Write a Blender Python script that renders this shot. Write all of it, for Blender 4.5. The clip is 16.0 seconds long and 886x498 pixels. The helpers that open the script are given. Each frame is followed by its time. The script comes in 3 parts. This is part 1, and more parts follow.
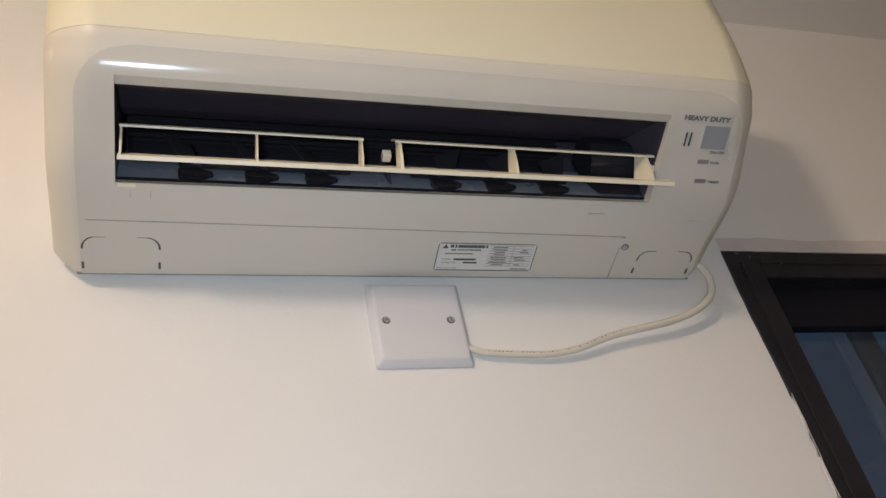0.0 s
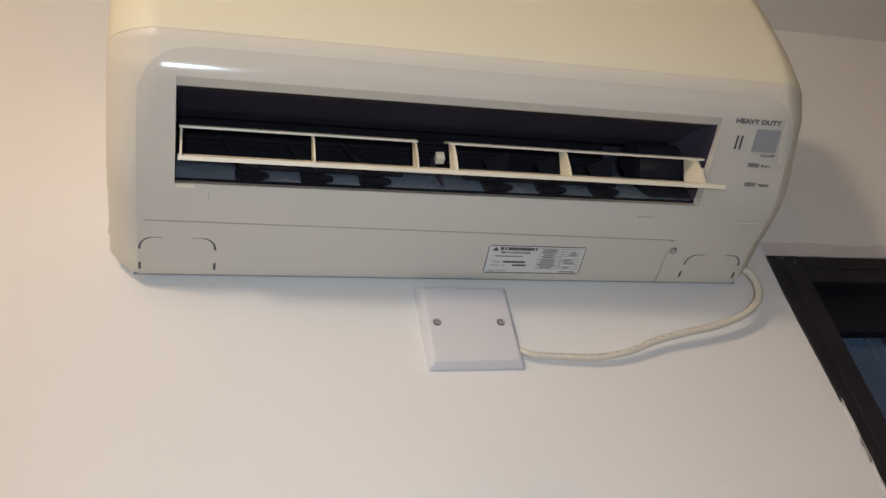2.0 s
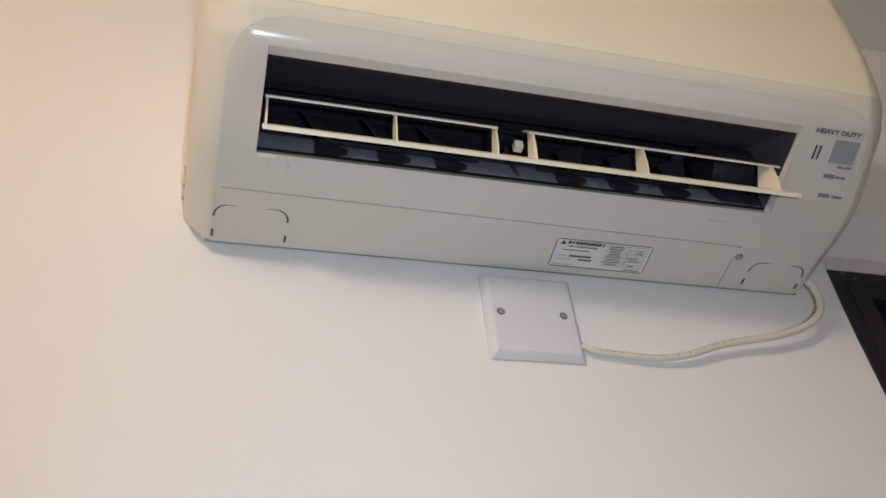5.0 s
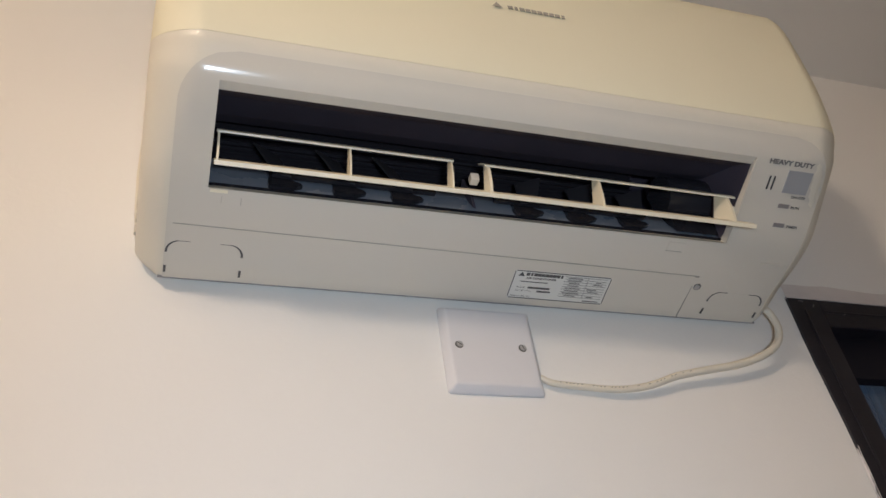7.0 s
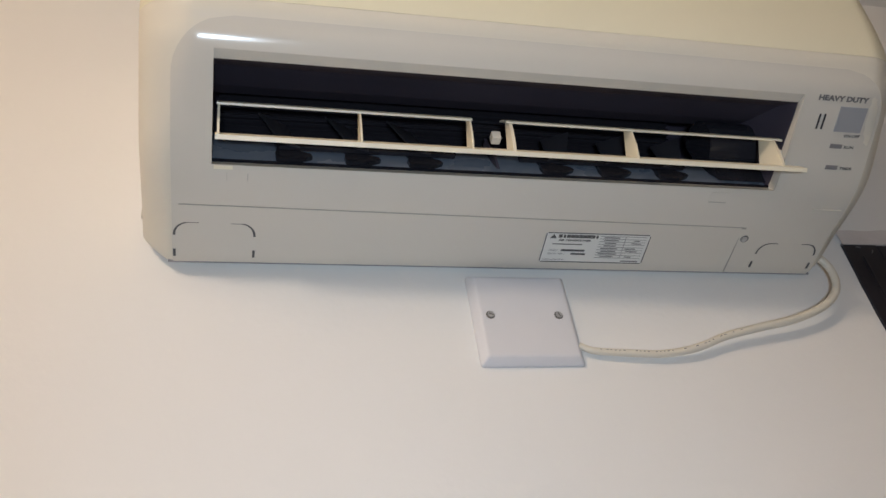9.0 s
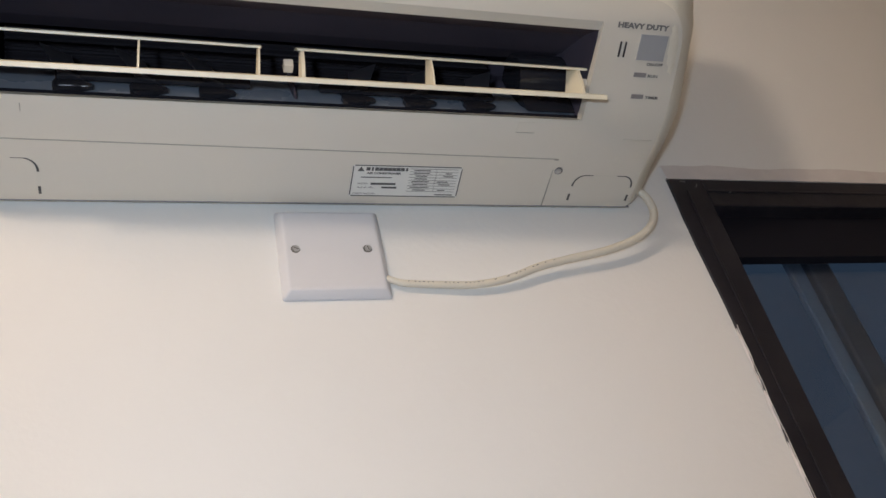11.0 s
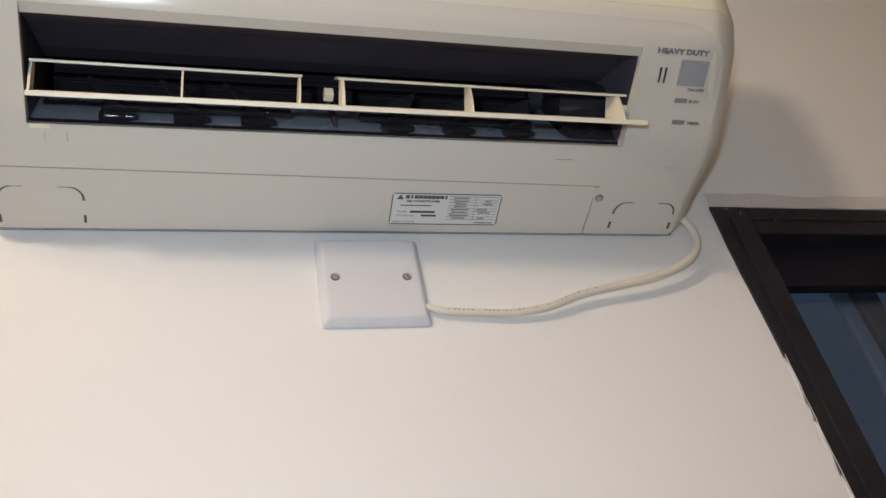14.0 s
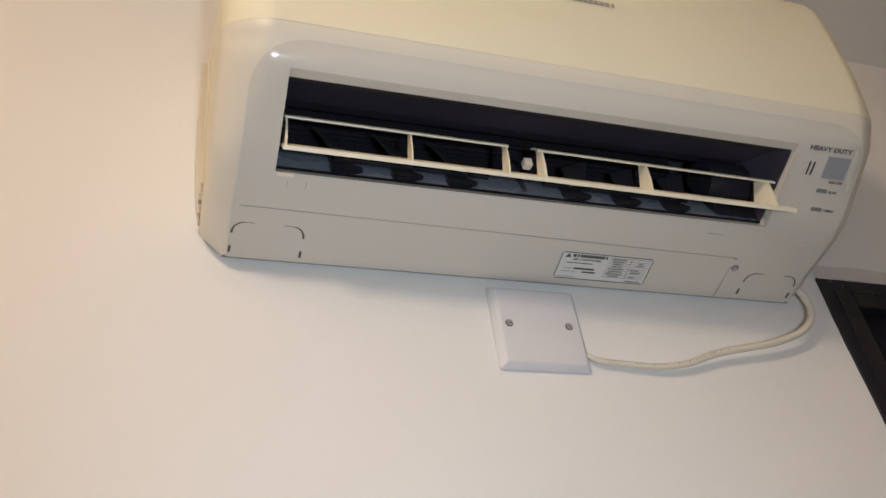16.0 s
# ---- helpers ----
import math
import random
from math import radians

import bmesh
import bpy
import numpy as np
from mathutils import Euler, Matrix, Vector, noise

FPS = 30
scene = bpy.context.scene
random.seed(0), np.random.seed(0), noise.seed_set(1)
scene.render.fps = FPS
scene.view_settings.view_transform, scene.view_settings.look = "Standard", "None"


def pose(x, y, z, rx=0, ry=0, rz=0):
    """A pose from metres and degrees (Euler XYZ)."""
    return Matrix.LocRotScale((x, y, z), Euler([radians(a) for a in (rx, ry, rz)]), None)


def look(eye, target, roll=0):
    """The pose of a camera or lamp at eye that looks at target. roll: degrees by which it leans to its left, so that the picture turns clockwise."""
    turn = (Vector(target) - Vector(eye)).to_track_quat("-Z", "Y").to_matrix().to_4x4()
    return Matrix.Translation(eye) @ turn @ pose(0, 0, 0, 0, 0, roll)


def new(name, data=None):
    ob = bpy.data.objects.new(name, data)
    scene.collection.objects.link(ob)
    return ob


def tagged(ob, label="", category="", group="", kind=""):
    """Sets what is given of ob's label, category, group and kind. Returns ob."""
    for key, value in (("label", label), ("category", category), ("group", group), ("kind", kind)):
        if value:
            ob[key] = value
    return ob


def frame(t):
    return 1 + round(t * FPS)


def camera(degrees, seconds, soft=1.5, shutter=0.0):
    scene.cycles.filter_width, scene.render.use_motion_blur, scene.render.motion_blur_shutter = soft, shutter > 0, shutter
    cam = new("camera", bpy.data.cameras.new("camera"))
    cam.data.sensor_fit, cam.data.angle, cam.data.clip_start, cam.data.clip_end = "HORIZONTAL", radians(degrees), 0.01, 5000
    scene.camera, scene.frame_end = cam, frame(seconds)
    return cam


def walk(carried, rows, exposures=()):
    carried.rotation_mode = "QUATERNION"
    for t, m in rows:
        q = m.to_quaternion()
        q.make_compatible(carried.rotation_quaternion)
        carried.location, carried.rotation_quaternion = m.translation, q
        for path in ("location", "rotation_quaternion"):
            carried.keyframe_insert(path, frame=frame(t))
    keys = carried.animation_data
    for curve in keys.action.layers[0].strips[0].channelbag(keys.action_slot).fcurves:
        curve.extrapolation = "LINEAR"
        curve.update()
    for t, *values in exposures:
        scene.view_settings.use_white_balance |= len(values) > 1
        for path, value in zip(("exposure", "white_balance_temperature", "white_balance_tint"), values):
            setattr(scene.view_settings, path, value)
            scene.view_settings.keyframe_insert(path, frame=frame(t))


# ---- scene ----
cam = camera(53.8, 16.0)

PATH = [
    (0, (0.075, -0.61, 1.597), (0.665, 0.864, 2.814), -12.6),
    (0.5, (0.06, -0.609, 1.6), (0.712, 0.799, 2.861), -12.3),
    (1, (0.042, -0.617, 1.601), (0.672, 0.746, 2.922), -11.4),
    (1.5, (0.041, -0.616, 1.601), (0.634, 0.78, 2.904), -11.9),
    (2, (0.044, -0.6, 1.596), (0.603, 0.867, 2.835), -11.8),
    (2.5, (0.025, -0.588, 1.593), (0.477, 0.913, 2.835), -10.1),
    (3, (0.008, -0.583, 1.594), (0.43, 0.923, 2.84), -8.1),
    (3.5, (-0.003, -0.581, 1.593), (0.431, 0.921, 2.84), -6.9),
    (4, (-0.008, -0.581, 1.595), (0.445, 0.927, 2.828), -6.3),
    (4.5, (-0.004, -0.58, 1.597), (0.489, 0.913, 2.833), -6.1),
    (4.7, (-0.002, -0.58, 1.596), (0.512, 0.904, 2.834), -6.5),
    (6.8, (0.011, -0.584, 1.601), (0.572, 0.856, 2.87), -8.5),
    (7, (0.014, -0.586, 1.604), (0.596, 0.841, 2.878), -9.1),
    (7.5, (0.029, -0.591, 1.599), (0.57, 0.856, 2.87), -7.7),
    (8, (0.055, -0.578, 1.603), (0.479, 0.903, 2.878), -6.4),
    (8.5, (0.058, -0.559, 1.633), (0.569, 0.913, 2.888), -10.5),
    (9, (0.041, -0.559, 1.633), (0.532, 0.947, 2.855), -9.8),
    (9.5, (0.038, -0.563, 1.622), (0.569, 0.927, 2.846), -10.1),
    (10, (0.08, -0.563, 1.604), (0.721, 0.946, 2.751), -12.5),
    (10.2, (0.098, -0.554, 1.6), (0.754, 0.953, 2.739), -13.3),
    (12.3, (0.164, -0.559, 1.592), (0.764, 0.924, 2.790), -14.0),
    (12.5, (0.164, -0.559, 1.592), (0.765, 0.922, 2.795), -14.0),
    (13, (0.159, -0.556, 1.594), (0.741, 0.923, 2.809), -13.5),
    (13.5, (0.151, -0.549, 1.592), (0.708, 0.926, 2.822), -12.7),
    (14, (0.145, -0.547, 1.589), (0.688, 0.925, 2.829), -12.6),
    (14.5, (0.148, -0.548, 1.596), (0.657, 0.904, 2.874), -12.8),
    (15, (0.124, -0.548, 1.601), (0.581, 0.888, 2.916), -12.1),
    (15.5, (0.043, -0.57, 1.603), (0.529, 0.892, 2.878), -10.6),
    (16, (-0.041, -0.595, 1.6), (0.558, 0.869, 2.825), -8.8),
]
walk(cam, [(t, look(eye, target, roll)) for t, eye, target, roll in PATH],
     exposures=[(0.0, 0.0, 6620, 10), (1.0, 0.03, 6700, 10), (2.0, -0.06, 6560, 10), (2.5, -0.05, 6540, 10), (3.5, -0.02, 6440, 9), (4.7, -0.03, 6450, 9), (7.0, -0.03, 6560, 10), (9.0, -0.03, 6400, 9), (10.0, 0.03, 6500, 10), (12.5, 0.24, 6500, 10), (14.5, 0.18, 6550, 10), (15.5, 0.05, 6620, 10), (16.0, -0.03, 6680, 10)])

# ---- light ----

world = bpy.data.worlds.new("dusk")
scene.world = world
world.use_nodes = True
wn = world.node_tree.nodes
wn["Background"].inputs[0].default_value = (0.05, 0.075, 0.11, 1)
wn["Background"].inputs[1].default_value = 0.25


def point_lamp(name, place, watts, colour, radius):
    data = bpy.data.lights.new(name, "POINT")
    data.energy, data.color, data.shadow_soft_size = watts, colour, radius
    ob = new(name, data)
    ob.location = place
    return ob


# warm hanging bulb of the room, and the small cool torch of the filming phone
point_lamp("room_bulb", (-0.58, -1.16, 2.335), 25.0, (1.0, 0.785, 0.592), 0.085)
torch = bpy.data.lights.new("phone_torch", "SPOT")
torch.energy, torch.color, torch.shadow_soft_size = 12.3, (0.685, 0.83, 1.0), 0.018
torch.spot_size, torch.spot_blend = radians(92), 1.0
new("phone_torch", torch).matrix_world = look((0.022, -0.71, 1.525), (0.33, 0.0, 2.07))


# ---- materials ----
def material(name, colour, rough=0.5, metal=0.0, vary=0.06, scale=9.0, bump=0.0, bump_scale=400.0, stain=None, stain_amount=0.0, stain_scale=3.0, emit=0.0, coat=0.0, spec=0.5):
    m = bpy.data.materials.new(name)
    m.use_nodes = True
    nt = m.node_tree
    n, l = nt.nodes, nt.links
    b = n["Principled BSDF"]
    b.inputs["Metallic"].default_value = metal
    b.inputs["Coat Weight"].default_value = coat
    b.inputs["Specular IOR Level"].default_value = spec
    co = n.new("ShaderNodeTexCoord")
    big = n.new("ShaderNodeTexNoise")
    big.inputs["Scale"].default_value, big.inputs["Detail"].default_value = scale, 5
    l.new(co.outputs["Object"], big.inputs["Vector"])
    mix = n.new("ShaderNodeMix")
    mix.data_type = "RGBA"
    mix.inputs["A"].default_value = (*[c * (1 - vary) for c in colour], 1)
    mix.inputs["B"].default_value = (*[min(1, c * (1 + vary)) for c in colour], 1)
    l.new(big.outputs["Fac"], mix.inputs["Factor"])
    out = mix.outputs["Result"]
    if stain:
        sn = n.new("ShaderNodeTexNoise")
        sn.inputs["Scale"].default_value, sn.inputs["Detail"].default_value = stain_scale, 7
        l.new(co.outputs["Object"], sn.inputs["Vector"])
        ramp = n.new("ShaderNodeMapRange")
        ramp.inputs["From Min"].default_value, ramp.inputs["From Max"].default_value = 0.45, 0.75
        ramp.inputs["To Max"].default_value = stain_amount
        l.new(sn.outputs["Fac"], ramp.inputs["Value"])
        m2 = n.new("ShaderNodeMix")
        m2.data_type = "RGBA"
        l.new(ramp.outputs["Result"], m2.inputs["Factor"])
        l.new(out, m2.inputs["A"])
        m2.inputs["B"].default_value = (*stain, 1)
        out = m2.outputs["Result"]
    l.new(out, b.inputs["Base Color"])
    fine = n.new("ShaderNodeTexNoise")
    fine.inputs["Scale"].default_value, fine.inputs["Detail"].default_value = bump_scale, 3
    l.new(co.outputs["Object"], fine.inputs["Vector"])
    rr = n.new("ShaderNodeMapRange")
    rr.inputs["To Min"].default_value, rr.inputs["To Max"].default_value = max(0, rough - 0.06), min(1, rough + 0.06)
    l.new(big.outputs["Fac"], rr.inputs["Value"])
    l.new(rr.outputs["Result"], b.inputs["Roughness"])
    if bump:
        bn = n.new("ShaderNodeBump")
        bn.inputs["Strength"].default_value, bn.inputs["Distance"].default_value = bump, 0.001
        l.new(fine.outputs["Fac"], bn.inputs["Height"])
        l.new(bn.outputs["Normal"], b.inputs["Normal"])
    if emit:
        l.new(out, b.inputs["Emission Color"])
        b.inputs["Emission Strength"].default_value = emit
    return m


M_WALL = material("painted_plaster", (0.805, 0.80, 0.785), 0.75, vary=0.03, scale=5, bump=0.2, bump_scale=160, stain=(0.70, 0.64, 0.60), stain_amount=0.25, stain_scale=2.5)
# unseen walls: beige set by the warm fill they bounce back
M_DIM = material("bounce_wall_beige", (0.68, 0.635, 0.575), 0.8, vary=0.05, scale=4)
M_CEIL = material("ceiling_paint", (0.80, 0.775, 0.735), 0.8, vary=0.03, scale=4, bump=0.3, bump_scale=120)
M_FLOOR = material("floor_tile", (0.22, 0.20, 0.18), 0.5, vary=0.1)
M_WHITE = material("white_plastic", (0.650, 0.617, 0.550), 0.15, spec=0.42, vary=0.012, scale=6, bump=0.015, bump_scale=900)
M_CREAM = material("yellowed_plastic", (0.785, 0.75, 0.585), 0.50, spec=0.35, vary=0.03, scale=7, bump=0.02, bump_scale=900, stain=(0.76, 0.68, 0.49), stain_amount=0.35, stain_scale=4)
# warm lamp light on the rounded ends, put into the plastic's colour
M_BEZEL = material("warm_lit_white_plastic", (0.715, 0.675, 0.580), 0.36, vary=0.01, scale=5, bump=0.015, bump_scale=900)
M_BLADE = material("cream_blade_plastic", (0.82, 0.76, 0.60), 0.42, vary=0.05, scale=30)
M_DUCT = material("black_duct_plastic", (0.074, 0.064, 0.088), 0.5, vary=0.2, scale=20)
M_PAN = material("blue_grey_duct_plastic", (0.21, 0.245, 0.30), 0.28, vary=0.15, scale=20)
M_VANE = material("dark_vane_plastic", (0.040, 0.040, 0.047), 0.38, spec=0.5, vary=0.15, scale=30)
M_DRUM = material("dusty_black_drum", (0.018, 0.0165, 0.021), 0.85, spec=0.15, vary=0.2, scale=40)
M_COVER = material("glossy_black_cover", (0.023, 0.0225, 0.028), 0.10, vary=0.1, scale=30)
M_PLATE = material("white_socket_plastic", (0.69, 0.69, 0.72), 0.42, spec=0.4, vary=0.015, scale=20)
M_SCREW = material("dull_screw_metal", (0.50, 0.50, 0.51), 0.45, metal=0.6, vary=0.2, scale=300)
M_HOLE = material("dark_recess", (0.008, 0.008, 0.0135), 0.7, spec=0.2, vary=0.1)
M_CABLE = material("cream_cable_sheath", (0.71, 0.665, 0.57), 0.5, vary=0.05, scale=40, stain=(0.60, 0.54, 0.42), stain_amount=0.2, stain_scale=30)
M_INK = material("black_ink", (0.035, 0.035, 0.04), 0.6, vary=0.2, scale=200)
M_GREYINK = material("grey_ink", (0.16, 0.155, 0.155), 0.6, vary=0.1, scale=200)
M_LABEL = material("label_foil", (0.70, 0.70, 0.67), 0.4, vary=0.02, scale=30)
M_DISPLAY = material("grey_display_film", (0.33, 0.34, 0.36), 0.35, vary=0.04, scale=90)
M_EDGE = material("grey_edge_shade", (0.26, 0.26, 0.28), 0.6, vary=0.15, scale=60)
M_LAMP = material("smoked_lamp_cover", (0.25, 0.235, 0.235), 0.35, vary=0.05, scale=90)
# grey of the panel seams and moulding lines
M_LINE = material("seam_line_grey", (0.36, 0.345, 0.31), 0.8, vary=0.3, scale=60)
M_FADED = material("worn_paint_and_recess_grey", (0.14, 0.135, 0.13), 0.7, vary=0.2, scale=80)
M_PRINT = material("faded_black_print", (0.085, 0.083, 0.085), 0.6, vary=0.25, scale=150)
M_NAME = material("faded_grey_name_print", (0.34, 0.325, 0.28), 0.6, vary=0.2, scale=200)
M_FAINT = material("faint_moulding_line", (0.55, 0.52, 0.46), 0.6, vary=0.1, scale=60)
M_FRAME = material("black_window_paint", (0.016, 0.0152, 0.0215), 0.45, spec=0.35, vary=0.3, scale=30, bump=0.4, bump_scale=90, stain=(0.055, 0.050, 0.052), stain_amount=0.4, stain_scale=12)
M_TRIM = material("bare_plaster_edge", (0.66, 0.62, 0.61), 0.8, vary=0.12, scale=40, bump=0.6, bump_scale=150)
M_BAR = material("grey_brown_post", (0.15, 0.152, 0.18), 0.6, vary=0.15, scale=10)
M_SLAT = material("blue_grey_slat", (0.30, 0.36, 0.45), 0.6, vary=0.15, scale=10)
M_BACK = material("dusk_backdrop", (0.022, 0.036, 0.060), 0.9, vary=0.3, scale=3, emit=0.85)
M_GLASS = bpy.data.materials.new("window_glass")
M_GLASS.use_nodes = True
gb = M_GLASS.node_tree.nodes["Principled BSDF"]
gb.inputs["Transmission Weight"].default_value, gb.inputs["Roughness"].default_value, gb.inputs["IOR"].default_value = 1.0, 0.0, 1.45
gb.inputs["Base Color"].default_value = (0.85, 0.9, 0.92, 1)


# ---- mesh helpers ----
def finish(name, bm, mat, smooth=False, sharp=35):
    bmesh.ops.recalc_face_normals(bm, faces=bm.faces)
    me = bpy.data.meshes.new(name)
    bm.to_mesh(me)
    bm.free()
    me.materials.append(mat)
    if smooth:
        for p in me.polygons:
            p.use_smooth = True
        me.set_sharp_from_angle(angle=radians(sharp))
    return me


def thing(name, place, label, category, group=""):
    ob = new(name)
    ob.location = place
    ob.empty_display_size = 0.05
    return tagged(ob, label, category, group)


def origin_of(ob):
    o = Vector((0, 0, 0))
    while ob:
        o += Vector(ob.location) + ob.matrix_parent_inverse.translation
        ob = ob.parent
    return o


def part(name, bm, mat, parent, label="", smooth=False, sharp=35):
    """One mesh, given in world places, as a part of parent."""
    ob = new(name, finish(name, bm, mat, smooth, sharp))
    ob.parent = parent
    ob.matrix_parent_inverse = Matrix.Translation(-origin_of(parent))
    return tagged(ob, label)


def single(name, bm, mat, label="", category="", kind="", smooth=False):
    return tagged(new(name, finish(name, bm, mat, smooth)), label, category, kind=kind)


def box(bm, x0, x1, y0, y1, z0, z1, bevel=0.0, m=None):
    made = bmesh.ops.create_cube(bm, size=1, matrix=(m or Matrix()) @ Matrix.Translation(((x0 + x1) / 2, (y0 + y1) / 2, (z0 + z1) / 2)) @ Matrix.Diagonal((x1 - x0, y1 - y0, z1 - z0, 1)))
    if bevel:
        edges = list({e for v in made["verts"] for e in v.link_edges})
        bmesh.ops.bevel(bm, geom=edges, offset=bevel, segments=2, affect="EDGES", profile=0.5)
    return bm


def rod(bm, a, b, r, seg=16, r2=None):
    a, b = Vector(a), Vector(b)
    turn = (b - a).to_track_quat("Z", "Y").to_matrix().to_4x4()
    bmesh.ops.create_cone(bm, cap_ends=True, segments=seg, radius1=r, radius2=r if r2 is None else r2, depth=(b - a).length, matrix=Matrix.Translation((a + b) / 2) @ turn)
    return bm


def prism(bm, yz, x0, x1):
    """A y-z outline carried along x from x0 to x1, closed."""
    a = [bm.verts.new((x0, y, z)) for y, z in yz]
    b = [bm.verts.new((x1, y, z)) for y, z in yz]
    n = len(yz)
    bm.faces.new(a), bm.faces.new(b[::-1])
    for i in range(n):
        bm.faces.new((a[i], b[i], b[(i + 1) % n], a[(i + 1) % n]))
    return bm


def spline(points, steps):
    """Catmull-Rom through points; steps samples a stretch."""
    p = [Vector(q) for q in points]
    p = [2 * p[0] - p[1], *p, 2 * p[-1] - p[-2]]
    out = []
    for i in range(1, len(p) - 2):
        for k in range(steps):
            t = k / steps
            out.append(0.5 * (2 * p[i] + (p[i + 1] - p[i - 1]) * t + (2 * p[i - 1] - 5 * p[i] + 4 * p[i + 1] - p[i + 2]) * t * t + (3 * p[i] - p[i - 1] - 3 * p[i + 1] + p[i + 2]) * t ** 3))
    return out + [p[-2]]


def tube(bm, points, r, seg=12, r0=None):
    """A round tube along points; it may start at the radius r0 and swell to r."""
    rings = []
    end = r
    for i, c in enumerate(points):
        r = end if r0 is None else r0 + (end - r0) * min(1.0, 1.6 * i / len(points))
        d = (points[min(i + 1, len(points) - 1)] - points[max(i - 1, 0)]).normalized()
        side = d.cross(Vector((0, 1, 0))).normalized()
        up = side.cross(d)
        rings.append([bm.verts.new(c + r * (math.cos(a) * side + math.sin(a) * up)) for a in [2 * math.pi * k / seg for k in range(seg)]])
    for a, b in zip(rings, rings[1:]):
        for k in range(seg):
            bm.faces.new((a[k], a[(k + 1) % seg], b[(k + 1) % seg], b[k]))
    bm.faces.new(rings[0]), bm.faces.new(rings[-1])
    return bm


# ---- the room ----
X0, X1, Y0, CEIL = -1.7, 2.2, -2.6, 2.525
WX0, WX1, WZ0, WZ1 = 0.628, 1.75, 0.95, 2.104
bm = bmesh.new()
box(bm, X0, WX0, 0, 0.14, 0, CEIL)
box(bm, WX0, WX1, 0, 0.14, WZ1, CEIL)
box(bm, WX0, WX1, 0, 0.14, 0, WZ0)
box(bm, WX1, X1, 0, 0.14, 0, CEIL)
single("wall_north", bm, M_WALL, "off-white painted plaster wall with a window opening", "wall", "structure")
# unseen walls and floor close the room, their tones set for bounced light
single("wall_south", box(bmesh.new(), X0, X1, Y0 - 0.12, Y0, 0, CEIL), M_DIM, "plain unseen wall, beige set for bounced light", "wall", "structure")
single("wall_west", box(bmesh.new(), X0 - 0.12, X0, Y0 - 0.12, 0.14, 0, CEIL), M_DIM, "plain unseen wall, beige set for bounced light", "wall", "structure")
single("wall_east", box(bmesh.new(), X1, X1 + 0.12, Y0 - 0.12, 0.14, 0, CEIL), M_DIM, "plain unseen wall, beige set for bounced light", "wall", "structure")
single("floor", box(bmesh.new(), X0 - 0.12, 5.2, Y0 - 0.12, 1.1, -0.1, 0), M_FLOOR, "plain unseen brown floor", "floor", "structure")
single("ceiling", box(bmesh.new(), X0 - 0.12, X1 + 0.12, Y0 - 0.12, 0.14, CEIL, CEIL + 0.1), M_CEIL, "off-white painted ceiling", "ceiling", "structure")

# rough plaster edge over the window
rng = random.Random(4)
bm = bmesh.new()
n = 60
top, low = [], []
for i in range(n + 1):
    x = WX0 - 0.003 + (WX1 - WX0 + 0.006) * i / n
    top.append((x, WZ1 + 0.0178 + rng.uniform(-0.0012, 0.0012) + 0.001 * math.sin(i * 0.7)))
    low.append((x, WZ1 - 0.001 + rng.uniform(-0.0005, 0.0005)))
for (xa, za), (xb, zb), (xc, zc), (xd, zd) in zip(low, low[1:], top[1:], top):
    vs = [bm.verts.new(p) for p in ((xa, -0.004, za), (xb, -0.004, zb), (xc, -0.002, zc), (xd, -0.002, zd))]
    bm.faces.new(vs)
    ws = [bm.verts.new(p) for p in ((xa, -0.004, za), (xb, -0.004, zb), (xb, 0.01, zb), (xa, 0.01, za))]
    bm.faces.new(ws)
    us = [bm.verts.new(p) for p in ((xd, -0.002, zd), (xc, -0.002, zc), (xc, 0.001, zc + 0.001), (xd, 0.001, zd + 0.001))]
    bm.faces.new(us)
bmesh.ops.remove_doubles(bm, verts=bm.verts, dist=1e-5)
single("trim", bm, M_TRIM, "rough grey plaster edge above the window frame", "trim", "structure")

# window: black frame, recessed dark rail, glass
window = tagged(thing("window_1", (1.19, 0.05, 1.5), "black painted window frame with dark blue-grey glass", "window"), kind="structure")
bm = bmesh.new()
n = 70
wob = [0.0006 * math.sin(i * 0.55) + 0.0009 * math.sin(i * 0.23 + 1) + rng.uniform(-0.0003, 0.0003) for i in range(n + 1)]
zs = [WZ0 + (WZ1 - WZ0) * i / n for i in range(n + 1)]
prev = None
for z, w in zip(zs, wob):
    ring = [bm.verts.new(p) for p in ((WX0 - 0.002 + w, -0.003, z), (WX0 + 0.036, -0.003, z), (WX0 + 0.038, -0.001, z), (WX0 + 0.038, 0.07, z), (WX0 + 0.001, 0.07, z), (WX0 + 0.001, 0.0005, z), (WX0 - 0.002 + w, 0.0005, z))]
    if prev:
        for k in range(7):
            bm.faces.new((prev[k], prev[(k + 1) % 7], ring[(k + 1) % 7], ring[k]))
    else:
        bm.faces.new(ring)
    prev = ring
bm.faces.new(prev)
part("jamb", bm, M_FRAME, window)
part("jamb", box(bmesh.new(), WX1 - 0.04, WX1 - 0.001, -0.003, 0.07, WZ0 + 0.001, WZ1 - 0.001, 0.0015), M_FRAME, window)
part("head", box(bmesh.new(), WX0 + 0.0365, WX1 - 0.0405, -0.0033, 0.07, WZ1 - 0.035, WZ1 - 0.001, 0.0015), M_FRAME, window)
part("sill", box(bmesh.new(), WX0 + 0.0385, WX1 - 0.0405, -0.004, 0.07, WZ0 + 0.001, WZ0 + 0.036, 0.0015), M_FRAME, window)
part("top_rail", box(bmesh.new(), WX0 + 0.039, WX1 - 0.041, 0.014, 0.026, 2.018, WZ1 - 0.0355), M_HOLE, window, "deep black top rail set back in the frame")
